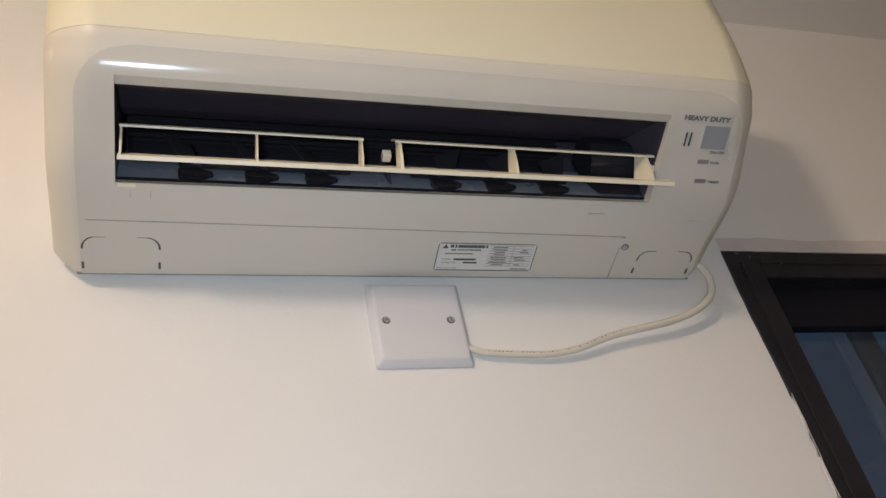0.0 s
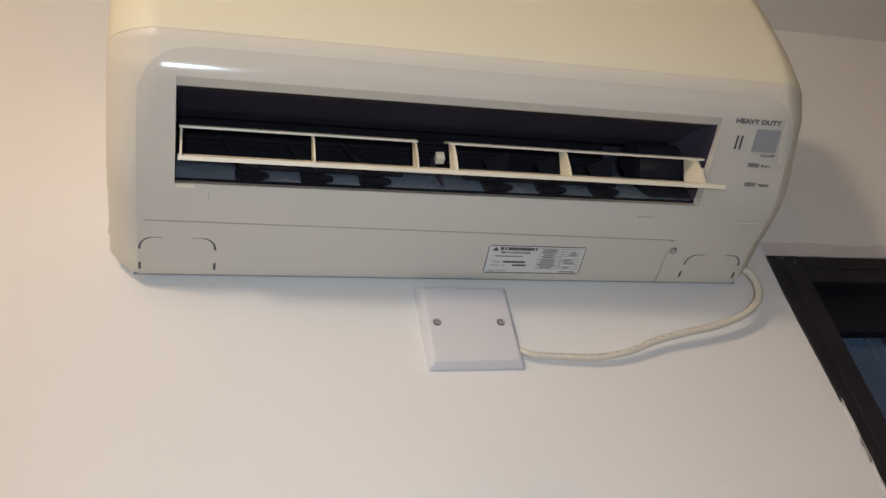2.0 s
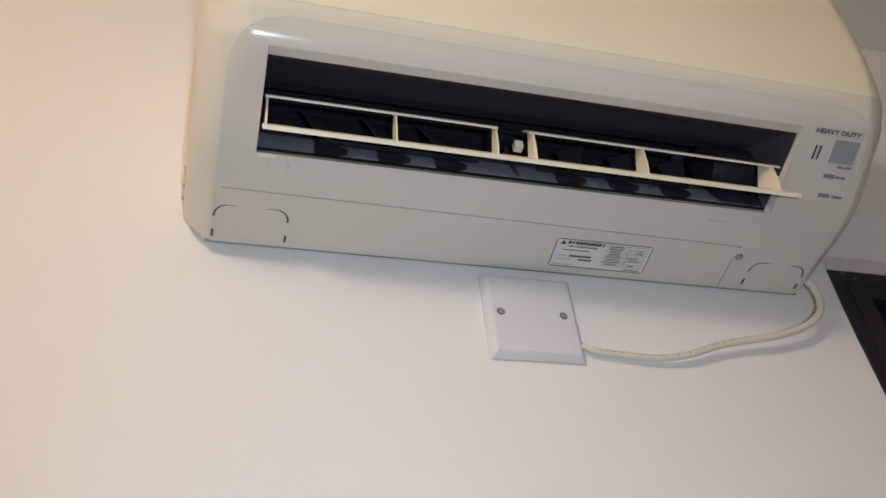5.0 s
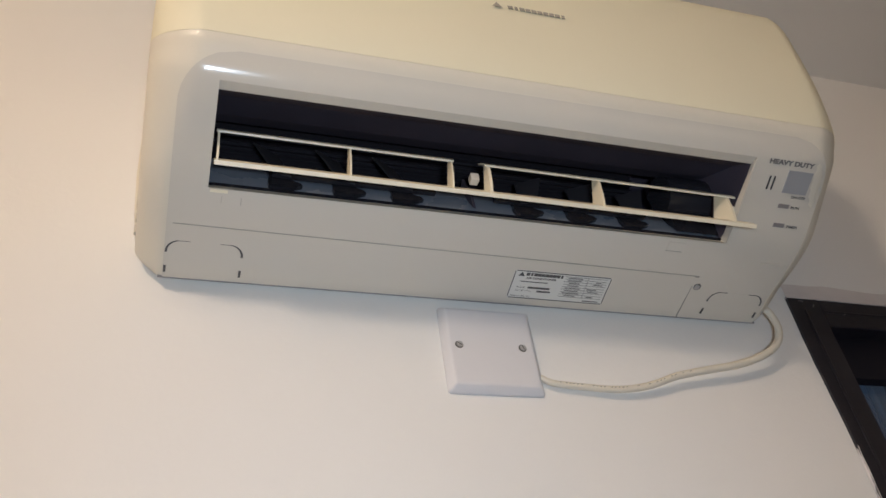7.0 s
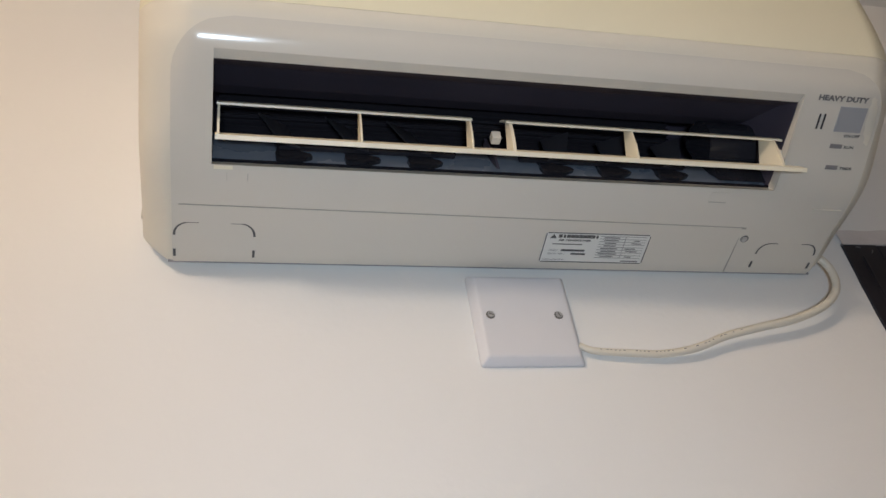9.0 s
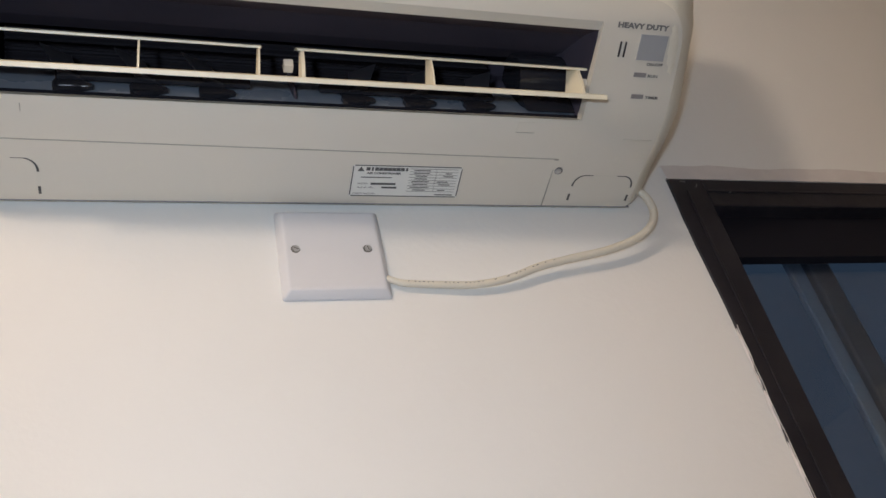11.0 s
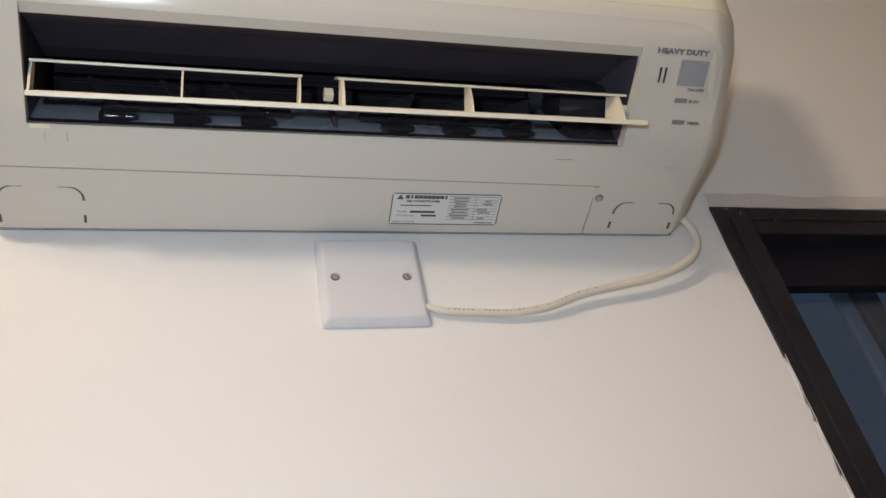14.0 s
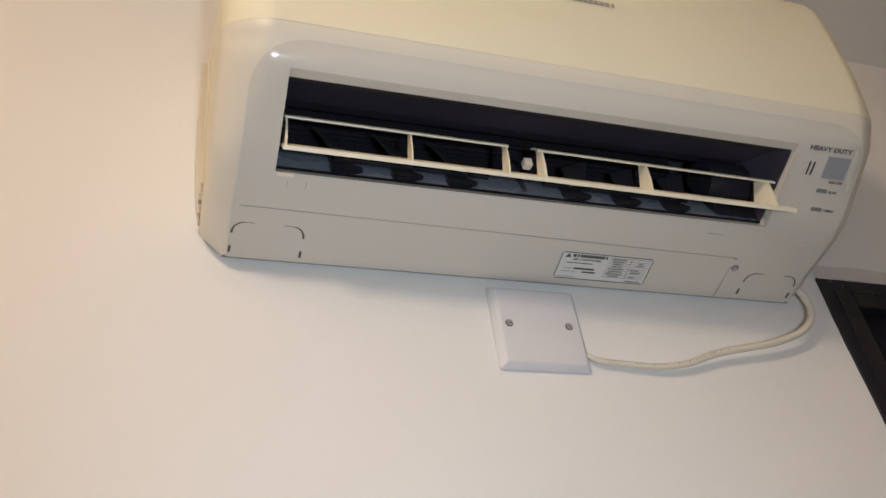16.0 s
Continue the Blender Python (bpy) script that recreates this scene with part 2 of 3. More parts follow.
part("bottom_rail", box(bmesh.new(), WX0 + 0.039, WX1 - 0.041, 0.014, 0.05, WZ0 + 0.0365, WZ0 + 0.09, 0.002), M_HOLE, window)
part("jamb_bead", box(bmesh.new(), WX0 + 0.0125, WX0 + 0.0150, -0.0046, -0.0028, WZ0 + 0.02, WZ1 - 0.016, 0.0007), M_FRAME, window)
part("head_bead", box(bmesh.new(), WX0 + 0.0370, WX1 - 0.0410, -0.0048, -0.0030, WZ1 - 0.0180, WZ1 - 0.0155, 0.0007), M_FRAME, window)
pane = part("pane", box(bmesh.new(), WX0 + 0.0395, WX1 - 0.0415, 0.0275, 0.0325, WZ0 + 0.089, 2.030), M_GLASS, window, "dark window glass")
pane.visible_shadow = False
# pale plaster left along the jamb, and chipped paint
bm = bmesh.new()
for k in range(40):
    za, zb = 1.62 + 0.0078 * k, 1.6278 + 0.0078 * k
    wa, wb = (0.0009 + 0.0007 * math.sin(0.9 * q) + 0.0004 * math.sin(2.3 * q + 1) for q in (k, k + 1))
    ia, ib = (int(round((z - WZ0) / (WZ1 - WZ0) * 70)) for z in (za, zb))
    xa, xb = WX0 - 0.002 + wob[ia], WX0 - 0.002 + wob[ib]
    bm.faces.new([bm.verts.new(p) for p in ((xa - max(wa, 0), -0.0008, za), (xa + 0.0006, -0.0036, za), (xb + 0.0006, -0.0036, zb), (xb - max(wb, 0), -0.0008, zb))])
bmesh.ops.remove_doubles(bm, verts=bm.verts, dist=1e-5)
part("plaster_edge", bm, M_TRIM, window, "pale plaster line along the frame")
for x, z, w, turn in ((0.692, 2.0865, 0.006, -28), (0.655, 2.094, 0.004, -60), (0.641, 2.099, 0.005, 8)):
    bm = box(bmesh.new(), -w / 2, w / 2, -0.0002, 0.001, -0.0004, 0.0004, m=Matrix.Translation((x, -0.0042, z)) @ Matrix.Rotation(radians(turn), 4, "Y"))
    part("paint_chip", bm, M_FADED, window)
single("window_post", box(bmesh.new(), 1.104, 1.146, 0.34, 0.36, 0.0, 3.2, 0.004), M_BAR, "grey-brown upright post outside behind the glass", "post")
single("window_slat", box(bmesh.new(), 1.072, 1.098, 0.345, 0.357, 0.0, 3.2, 0.003), M_SLAT, "thin pale blue-grey upright slat outside behind the glass", "slat")
single("backdrop", box(bmesh.new(), -0.4, 5.2, 1.0, 1.02, 0.0, 4.2), M_BACK, "dim blue-grey dusk outside the window", "backdrop", "structure")

# ---- the air conditioner ----
AX0, AX1, FILLET = -0.0175, 0.5815, 0.021
CONTROL = [(0, 2.0762), (-0.0112, 2.0595), (-0.05, 2.0662), (-0.102, 2.0752), (-0.14, 2.0915), (-0.1768, 2.1093), (-0.1905, 2.1220), (-0.1990, 2.1345),
           (-0.2045, 2.165), (-0.208, 2.21), (-0.2092, 2.258), (-0.207, 2.284), (-0.196, 2.2970), (-0.15, 2.3005), (0, 2.3015)]
STEPS = 5
SECTION = [(p.x, p.y) for p in spline([(y, z, 0) for y, z in CONTROL], STEPS)]
LIP, BROW, SEAM = 3 * STEPS, 5 * STEPS, 7 * STEPS
HX0, HX1 = 0.0325, 0.4825


def section_normal(i):
    (ya, za), (yb, zb) = SECTION[max(i - 1, 0)], SECTION[min(i + 1, len(SECTION) - 1)]
    d = Vector((yb - ya, zb - za)).normalized()
    return -d.y, d.x  # turned outwards below


NORMALS = []
for i in range(len(SECTION)):
    ny, nz = section_normal(i)
    y, z = SECTION[i]
    if ny * (y + 0.09) + nz * (z - 2.19) < 0:
        ny, nz = -ny, -nz
    NORMALS.append((ny, nz))


# directions in which the ends draw in: the normals, evened out along the section
RUN = [0.0]
for (ya, za), (yb, zb) in zip(SECTION, SECTION[1:]):
    RUN.append(RUN[-1] + math.hypot(yb - ya, zb - za))
EVEN = []
for i in range(len(SECTION)):
    sy = sz = 0.0
    for j in range(len(SECTION)):
        step = (RUN[min(j + 1, len(RUN) - 1)] - RUN[max(j - 1, 0)]) / 2
        w = step * math.exp(-0.5 * ((RUN[i] - RUN[j]) / 0.026) ** 2)
        sy, sz = sy + w * NORMALS[j][0], sz + w * NORMALS[j][1]
    k = math.hypot(sy, sz)
    EVEN.append((sy / k, sz / k))


def end_round(i):
    """The radius of the rounded ends at a point of the section: larger on the brow and the front."""
    k = min(1.0, max(0.0, (i - LIP) / (BROW - LIP)))
    peak = max(0.0, 1 - abs(i - BROW - 1.4 * STEPS) / (2.6 * STEPS))
    return FILLET + 0.010 * k * k * (3 - 2 * k) + 0.005 * peak * peak * (3 - 2 * peak)


def inset(u, i):
    """How far the section draws in at u metres from an end; the bottom corners are straight chamfers."""
    r = end_round(i)
    if u >= r:
        return 0.0
    straight = max(0.25, 0.9 - 0.25 * i / STEPS)
    return straight * (r - u) + (1 - straight) * (r - math.sqrt(r * r - (r - u) ** 2))


def stations(extra=()):
    """Places along x, close together at the rounded ends."""
    ends = [0.050 * (1 - math.cos(math.pi / 2 * k / 20)) for k in range(21)]
    out = [AX0 + u for u in ends] + [AX1 - u for u in ends] + list(extra)
    out += [AX0 + 0.06 + (AX1 - AX0 - 0.12) * k / 12 for k in range(13) if not (extra and min(abs(AX0 + 0.06 + (AX1 - AX0 - 0.12) * k / 12 - e) for e in extra) < 0.002)]
    return sorted(out)


def shell_point(x, i, lift=0.0):
    d = inset(min(x - AX0, AX1 - x), i)
    (y, z), (ny, nz), (ly, lz) = SECTION[i], EVEN[i], NORMALS[i]
    return Vector((x, min(y - d * ny + lift * ly, -0.0005), z - d * nz + lift * lz))


def shell(bm, first, last, lift=0.0, extra=(), hole=None):
    st = stations(extra)
    grid = [[bm.verts.new(shell_point(x, i, lift)) for i in range(first, last + 1)] for x in st]
    for a, xa in enumerate(st[:-1]):
        for i in range(last - first):
            if hole and hole[0] - 1e-6 <= xa and st[a + 1] <= hole[1] + 1e-6 and hole[2] <= first + i < hole[3]:
                continue
            bm.faces.new((grid[a][i], grid[a][i + 1], grid[a + 1][i + 1], grid[a + 1][i]))
    return grid


def surf(x, y, lift=0.0):
    """The place, upward tangent and outward normal on the underside at x and depth y."""
    for i in range(len(SECTION) - 1):
        (ya, za), (yb, zb) = SECTION[i], SECTION[i + 1]
        if yb <= y <= ya and i < SEAM + 10:
            k = (y - ya) / (yb - ya)
            v = Vector((0, yb - ya, zb - za)).normalized()
            n = Vector((1, 0, 0)).cross(v)
            return Vector((x, y, za + k * (zb - za))) + lift * n, v, n


def on_surface(x, y, lift=0.0):
    p, v, n = surf(x, y, lift + 0.0007)
    m = Matrix((Vector((1, 0, 0)), v, n)).transposed().to_4x4()
    return Matrix.Translation(p) @ m


def patch(bm, m, w, h, thick=0.0003, x=0.0, y=0.0, round_by=0.0):
    """A thin plate w by h with its middle at x, y of the frame m."""
    pts = []
    if round_by:
        for cx, cy, a0 in ((w / 2, h / 2, 0), (-w / 2, h / 2, 90), (-w / 2, -h / 2, 180), (w / 2, -h / 2, 270)):
            for k in range(5):
                a = radians(a0 + 22.5 * k)
                pts.append((cx - math.copysign(round_by, cx) + round_by * math.cos(a), cy - math.copysign(round_by, cy) + round_by * math.sin(a)))
    else:
        pts = [(w / 2, h / 2), (-w / 2, h / 2), (-w / 2, -h / 2), (w / 2, -h / 2)]
    lo = [bm.verts.new(m @ Vector((x + px, y + py, -0.0002))) for px, py in pts]
    hi = [bm.verts.new(m @ Vector((x + px, y + py, thick))) for px, py in pts]
    bm.faces.new(hi), bm.faces.new(lo[::-1])
    for i in range(len(pts)):
        j = (i + 1) % len(pts)
        bm.faces.new((lo[i], lo[j], hi[j], hi[i]))
    return bm


def writing(name, words, m, width, height, mat, parent, label="", bold=0.0):
    """Flat raised letters filling width by height, their lower left corner at the frame m."""
    cu = bpy.data.curves.new(name, "FONT")
    cu.body, cu.size, cu.offset = words, 1.0, bold
    cu.resolution_u = 3
    tmp = bpy.data.objects.new(name, cu)
    scene.collection.objects.link(tmp)
    bpy.context.view_layer.update()
    me = bpy.data.meshes.new_from_object(tmp.evaluated_get(bpy.context.evaluated_depsgraph_get()))
    bpy.data.objects.remove(tmp)
    co = np.array([v.co[:] for v in me.vertices])
    lo, hi = co.min(0), co.max(0)
    for v in me.vertices:
        v.co = m @ Vector(((v.co.x - lo[0]) / (hi[0] - lo[0]) * width, (v.co.y - lo[1]) / (hi[1] - lo[1]) * height, 0.0))
    me.name = name
    me.materials.clear()
    me.materials.append(mat)
    ob = new(name, me)
    ob.parent = parent
    ob.matrix_parent_inverse = Matrix.Translation(-origin_of(parent))
    return tagged(ob, label)


ac = thing("air_conditioner", (0.278, -0.1, 2.06), "white split air conditioner with yellowed front panel, hung on the wall", "air conditioner")

# white lower housing with the outlet opening and its rim
bm = bmesh.new()
grid = shell(bm, 0, SEAM, extra=(HX0, HX1), hole=(HX0, HX1, LIP, BROW))


def rim_point(x, i, depth):
    """A point of the opening's edge moved inwards: straight back at the brow, upwards at the lip."""
    y, z = SECTION[i]
    k = (i - LIP) / (BROW - LIP)
    way = Vector((0, 0.55, 0.83)) * (1 - k) + Vector((0, 0.97, 0.12)) * k
    return Vector((x, y, z)) + way * depth


ring = [(HX0, i) for i in range(LIP, BROW + 1)] + [(HX1, i) for i in range(BROW, LIP - 1, -1)]


def rim_ring(depth):
    return [bm.verts.new(rim_point(x, i, depth)) for x, i in ring]


bmesh.ops.remove_doubles(bm, verts=bm.verts, dist=2e-5)
# tint of ends and brow stands for how the warm lamp lights them
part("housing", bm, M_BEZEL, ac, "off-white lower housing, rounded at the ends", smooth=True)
bm = bmesh.new()
a, b, c = rim_ring(-0.0002), rim_ring(0.0006), rim_ring(0.0098)
for r1, r2 in ((a, b), (b, c)):
    for k in range(len(ring)):
        j = (k + 1) % len(ring)
        bm.faces.new((r1[k], r1[j], r2[j], r2[k]))
part("outlet_rim", bm, M_WHITE, ac, "white inner rim of the air outlet", smooth=True)

# the flat white face of the outlet, with large rounded upper corners
# laid over the housing so the cooler-lit face ends in a crisp edge
bm = bmesh.new()
FIRST, TOP_ROW, CORNER = 5, 6 * STEPS + 1, 0.040
rows = []
for i in range(FIRST, TOP_ROW + 1):
    left = RUN[TOP_ROW] - RUN[i]
    cut = CORNER - math.sqrt(max(0.0, CORNER ** 2 - max(0.0, CORNER - left) ** 2))
    xl, xr = AX0 + 0.0225 + cut, AX1 - 0.0225 - cut
    a, b = max(xl, HX0), min(xr, HX1)
    xs = [xl + (a - xl) * k / 4 for k in range(4)] + [a + (b - a) * k / 10 for k in range(11)] + [b + (xr - b) * k / 4 for k in range(1, 5)]
    rows.append([bm.verts.new(shell_point(x, i, 0.0009)) for x in xs])
for n, (ra, rb) in enumerate(zip(rows, rows[1:])):
    for k in range(len(ra) - 1):
        if LIP <= FIRST + n < BROW and 4 <= k < 14:
            continue
        bm.faces.new((ra[k], ra[k + 1], rb[k + 1], rb[k]))
part("outlet_face", bm, M_WHITE, ac, "glossy white face around the air outlet", smooth=True)

# cream front panel, a little proud of the housing
bm = bmesh.new()
grid = shell(bm, SEAM, len(SECTION) - 1, lift=0.0004)
low = []
for x in stations():
    low.append(bm.verts.new(shell_point(x, SEAM, -0.003)))
for k in range(len(low) - 1):
    bm.faces.new((low[k], low[k + 1], grid[k + 1][0], grid[k][0]))
part("front_panel", bm, M_CREAM, ac, "yellowed cream front panel", smooth=True)

# flat ends
for x, s in ((AX0, -1), (AX1, 1)):
    bm = bmesh.new()
    pts = [shell_point(x, i).yz for i in range(len(SECTION))]
    vs = [bm.verts.new((x, y, z)) for y, z in pts]
    ws = [bm.verts.new((x - s * 0.004, y, z)) for y, z in pts]
    bm.faces.new(vs)
    bm.faces.new(ws[::-1])
    for k in range(len(vs)):
        j = (k + 1) % len(vs)
        bm.faces.new((vs[k], vs[j], ws[j], ws[k]))
    bmesh.ops.remove_doubles(bm, verts=bm.verts, dist=1e-6)
    part("side_cover", bm, M_CREAM, ac, "cream side cover")
# back frame seam and slots on the left end
bm = bmesh.new()
edge = [(-0.007, 2.2985), (-0.007, 2.170), (-0.005, 2.130), (-0.001, 2.098), (0.012, 2.098), (0.012, 2.2985)]
near = [bm.verts.new((AX0 + x, -0.013, z)) for x, z in edge]
far = [bm.verts.new((AX0 + x, -0.0005, z)) for x, z in edge]
bm.faces.new(near), bm.faces.new(far[::-1])
for k in range(len(edge)):
    q = (k + 1) % len(edge)
    bm.faces.new((near[k], near[q], far[q], far[k]))
bmesh.ops.bevel(bm, geom=[e for e in bm.edges if all(v.co.y < -0.012 for v in e.verts)], offset=0.002, segments=3, affect="EDGES")
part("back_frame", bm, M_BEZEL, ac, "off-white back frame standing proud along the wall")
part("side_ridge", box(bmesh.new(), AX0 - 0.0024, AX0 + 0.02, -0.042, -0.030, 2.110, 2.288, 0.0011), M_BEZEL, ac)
for z in (2.098, 2.112):
    part("side_slot", box(bmesh.new(), AX0 - 0.0028, AX0 + 0.001, -0.018, -0.013, z, z + 0.008, 0.0006), M_FAINT, ac)

# duct behind the outlet
PAN = [rim_point(0, LIP, 0.0094).yz, (-0.090, 2.102), (-0.078, 2.131), (-0.052, 2.150), (-0.028, 2.165), (-0.022, 2.19)]
ROOF = [rim_point(0, BROW, 0.0094).yz, (-0.148, 2.1275), (-0.110, 2.150), (-0.088, 2.166), (-0.078, 2.19), (-0.060, 2.215), (-0.022, 2.22)]
DX0, DX1 = HX0 - 0.0004, HX1 + 0.0004


def sheet(bm, yz, x0, x1):
    a = [bm.verts.new((x0, *p)) for p in yz]
    b = [bm.verts.new((x1, *p)) for p in yz]
    for k in range(len(yz) - 1):
        bm.faces.new((a[k], a[k + 1], b[k + 1], b[k]))
    return bm


part("drip_pan", sheet(bmesh.new(), PAN, DX0, DX1), M_PAN, ac, "glossy blue-grey outlet floor")
bm = sheet(bmesh.new(), ROOF, DX0, DX1)
sheet(bm, [ROOF[-1], PAN[-1]], DX0, DX1)
for x in (DX0, DX1):
    bm.faces.new([bm.verts.new((x, *p)) for p in [*PAN, *ROOF[::-1]]])
part("air_duct", bm, M_DUCT, ac, "matt black air duct")

# cross-flow fan drum in the duct
outline = []
for k in range(26):
    for da, r in ((0, 0.016), (0.05, 0.021), (0.10, 0.021), (0.13, 0.016)):
        a = 2 * math.pi * k / 26 + da
        outline.append((-0.050 + r * math.cos(a), 2.184 + r * math.sin(a)))
fan = prism(bmesh.new(), outline, DX0 + 0.004, DX1 - 0.05)
part("fan_drum", fan, M_DRUM, ac)
yz = [(-0.0985, 2.087)] + [(-0.090 + 0.022 * math.cos(radians(q)), 2.135 + 0.022 * math.sin(radians(q))) for q in range(250, 89, -10)] + [(-0.075, 2.150), (-0.0785, 2.130), (-0.0905, 2.1015)]
bm = prism(bmesh.new(), yz, 0.438, DX1 - 0.0005)
bmesh.ops.bevel(bm, geom=bm.edges[:], offset=0.0008, segments=2, affect="EDGES")
part("motor_cover", bm, M_COVER, ac, "glossy black rounded motor cover", smooth=True)

# upright guide vanes with their feet
VANES = (0.089, 0.140, 0.188, 0.295, 0.345, 0.396)
FOOT = [(-0.0120, 2.1150), (-0.0105, 2.1010), (-0.0120, 2.0940), (-0.0115, 2.0875), (-0.0080, 2.0850), (0.0040, 2.0852), (0.0100, 2.0878), (0.0150, 2.0910), (0.0135, 2.0950), (0.0070, 2.0985), (0.0040, 2.1030), (0.0035, 2.1150)]
for x in VANES:
    side = 1 if x < 0.24 else -1
    # a curved fin, wide at the top and narrow at its foot
    bm = bmesh.new()
    rows = []
    for k in range(9):
        t = k / 8
        y = -0.1035 - 0.002 * t
        z = 2.098 + 0.042 * t
        half = 0.0070 + 0.0035 * t
        lean = -side * (0.001 + 0.012 * t)
        rows.append([bm.verts.new((x + lean + side * q * half, y + 0.30 * (z - 2.10) + 0.004 * (q + 1) * (0.4 + t) + dy, z)) for dy in (0.0, 0.0016) for q in (-1, -0.5, 0, 0.5, 1)])
    for ra, rb in zip(rows, rows[1:]):
        for j in range(4):
            bm.faces.new((ra[j], ra[j + 1], rb[j + 1], rb[j]))
            bm.faces.new((ra[5 + j], rb[5 + j], rb[6 + j], ra[6 + j]))
        bm.faces.new((ra[0], rb[0], rb[5], ra[5]))
        bm.faces.new((ra[4], ra[9], rb[9], rb[4]))
    for r in (rows[0], rows[-1]):
        bm.faces.new((r[0], r[1], r[2], r[3], r[4], r[9], r[8], r[7], r[6], r[5]))
    vane = part("guide_vane", bm, M_VANE, ac, smooth=True, sharp=50)
    bm = bmesh.new()
    front = [bm.verts.new((x + dx, -0.0995 + 0.35 * (z - 2.089), z)) for dx, z in FOOT]
    back = [bm.verts.new((x + dx, -0.0955 + 0.35 * (z - 2.089), z)) for dx, z in FOOT]
    bm.faces.new(front), bm.faces.new(back[::-1])
    for k in range(len(FOOT)):
        q = (k + 1) % len(FOOT)
        bm.faces.new((front[k], front[q], back[q], back[k]))
    part("vane_foot", bm, M_COVER, vane)
part("duct_divider", prism(bmesh.new(), [(-0.0978, 2.0885), (-0.089, 2.104), (-0.078, 2.130), (-0.086, 2.134), (-0.0965, 2.104)], 0.2462, 0.2482), M_DUCT, ac)
for xa, xb in ((0.080, 0.214), (0.266, 0.410)):
    part("vane_link", box(bmesh.new(), xa, xb, -0.1005, -0.0960, 2.0985, 2.1042, 0.0008), M_COVER, ac)
# black strip painting the shadow line where the duct floor meets the housing
part("floor_shade_strip", box(bmesh.new(), DX0, DX1, -0.0990, -0.0950, 2.0828, 2.0840), M_HOLE, ac, "black strip painting the shade along the front of the outlet floor")

# louver: one long lower blade, two upper blades, ribs between
louver = thing("louver", (0, 0, 0), "cream plastic louver, swung open", "")
louver.parent = ac
louver.location = Vector((0.26, -0.125, 2.09)) - Vector(ac.location)
CH = Vector((0, 0.66, 0.75))
UPN = Vector((0, -0.75, 0.66))
# the louver sags outwards at its free end: the front edges of its lower and upper blades
LOW_A, LOW_B = Vector((0.0345, -0.1290, 2.0750)), Vector((0.4850, -0.1405, 2.0615))
TOP_A, TOP_B = Vector((0.0350, -0.1350, 2.1020)), Vector((0.4815, -0.1355, 2.0995))


def on_line(a, b, x):
    return a + (b - a) * ((x - a.x) / (b.x - a.x))


def blade(a, b, x0, x1, chord, thick, curl=0.0):
    """A curved blade whose front edge runs along the line a b from x0 to x1."""
    bm = bmesh.new()
    rows = []
    n, m = 6, 8
    for j in range(m + 1):
        c0 = on_line(a, b, x0 + (x1 - x0) * j / m)
        lo, hi = [], []
        for k in range(n + 1):
            t = k / n
            c = c0 + CH * chord * t + UPN * curl * math.sin(math.pi * t)
            w = thick * (1 - 0.35 * t) / 2
            lo.append(c - UPN * w)
            hi.append(c + UPN * w)
        rows.append([bm.verts.new(p) for p in [*lo, *hi[::-1]]])
    count = len(rows[0])
    for ra, rb in zip(rows, rows[1:]):
        for k in range(count):
            q = (k + 1) % count
            bm.faces.new((ra[k], ra[q], rb[q], rb[k]))
    bm.faces.new(rows[0]), bm.faces.new(rows[-1][::-1])
    return bm


part("lower_blade", blade(LOW_A, LOW_B, 0.0345, 0.4850, 0.026, 0.0034, 0.001), M_BLADE, louver)
part("upper_blade", blade(TOP_A, TOP_B, 0.0350, 0.2190, 0.016, 0.0017, 0.001), M_BLADE, louver)
part("upper_blade", blade(TOP_A, TOP_B, 0.2450, 0.4815, 0.016, 0.0017, 0.001), M_BLADE, louver)
for xl, xt, w, deep in ((0.0365, 0.0365, 0.0016, 0.016), (0.1345, 0.1350, 0.0014, 0.014), (0.2152, 0.2172, 0.0014, 0.016), (0.2465, 0.2486, 0.0026, 0.016), (0.3435, 0.3478, 0.0014, 0.022), (0.4655, 0.4735, 0.0022, 0.033)):
    lo = on_line(LOW_A, LOW_B, xl) + UPN * 0.0012
    hi = on_line(TOP_A, TOP_B, xt) - UPN * 0.0004
    front = (lo + hi) / 2 - CH * 0.0015
    outline = [lo, lo + CH * deep, hi + CH * deep * 0.6, hi, front]
    bm = bmesh.new()
    one = [bm.verts.new(p - Vector((w / 2, 0, 0))) for p in outline]
    two = [bm.verts.new(p + Vector((w / 2, 0, 0))) for p in outline]
    bm.faces.new(one), bm.faces.new(two[::-1])
    for k in range(5):
        q = (k + 1) % 5
        bm.faces.new((one[k], one[q], two[q], two[k]))
    part("rib", bm, M_BLADE, louver)
part("pivot_pin", box(bmesh.new(), 0.2355, 0.2425, -0.127, -0.120, 2.092, 2.0995, 0.0005), M_WHITE, louver, "small white pivot pin")
part("pivot_pin", rod(bmesh.new(), (0.4775, -0.1265, 2.0935), (0.4815, -0.1265, 2.0935), 0.0035), M_WHITE, louver)

# grey strip painting the shade along the unit's rear lower edge
part("bottom_shade_line", box(bmesh.new(), AX0 + 0.019, AX1 - 0.019, -0.0122, -0.0106, 2.0585, 2.0602, 0.0003), M_EDGE, ac, "dark grey strip painting the shade along the rear lower edge")

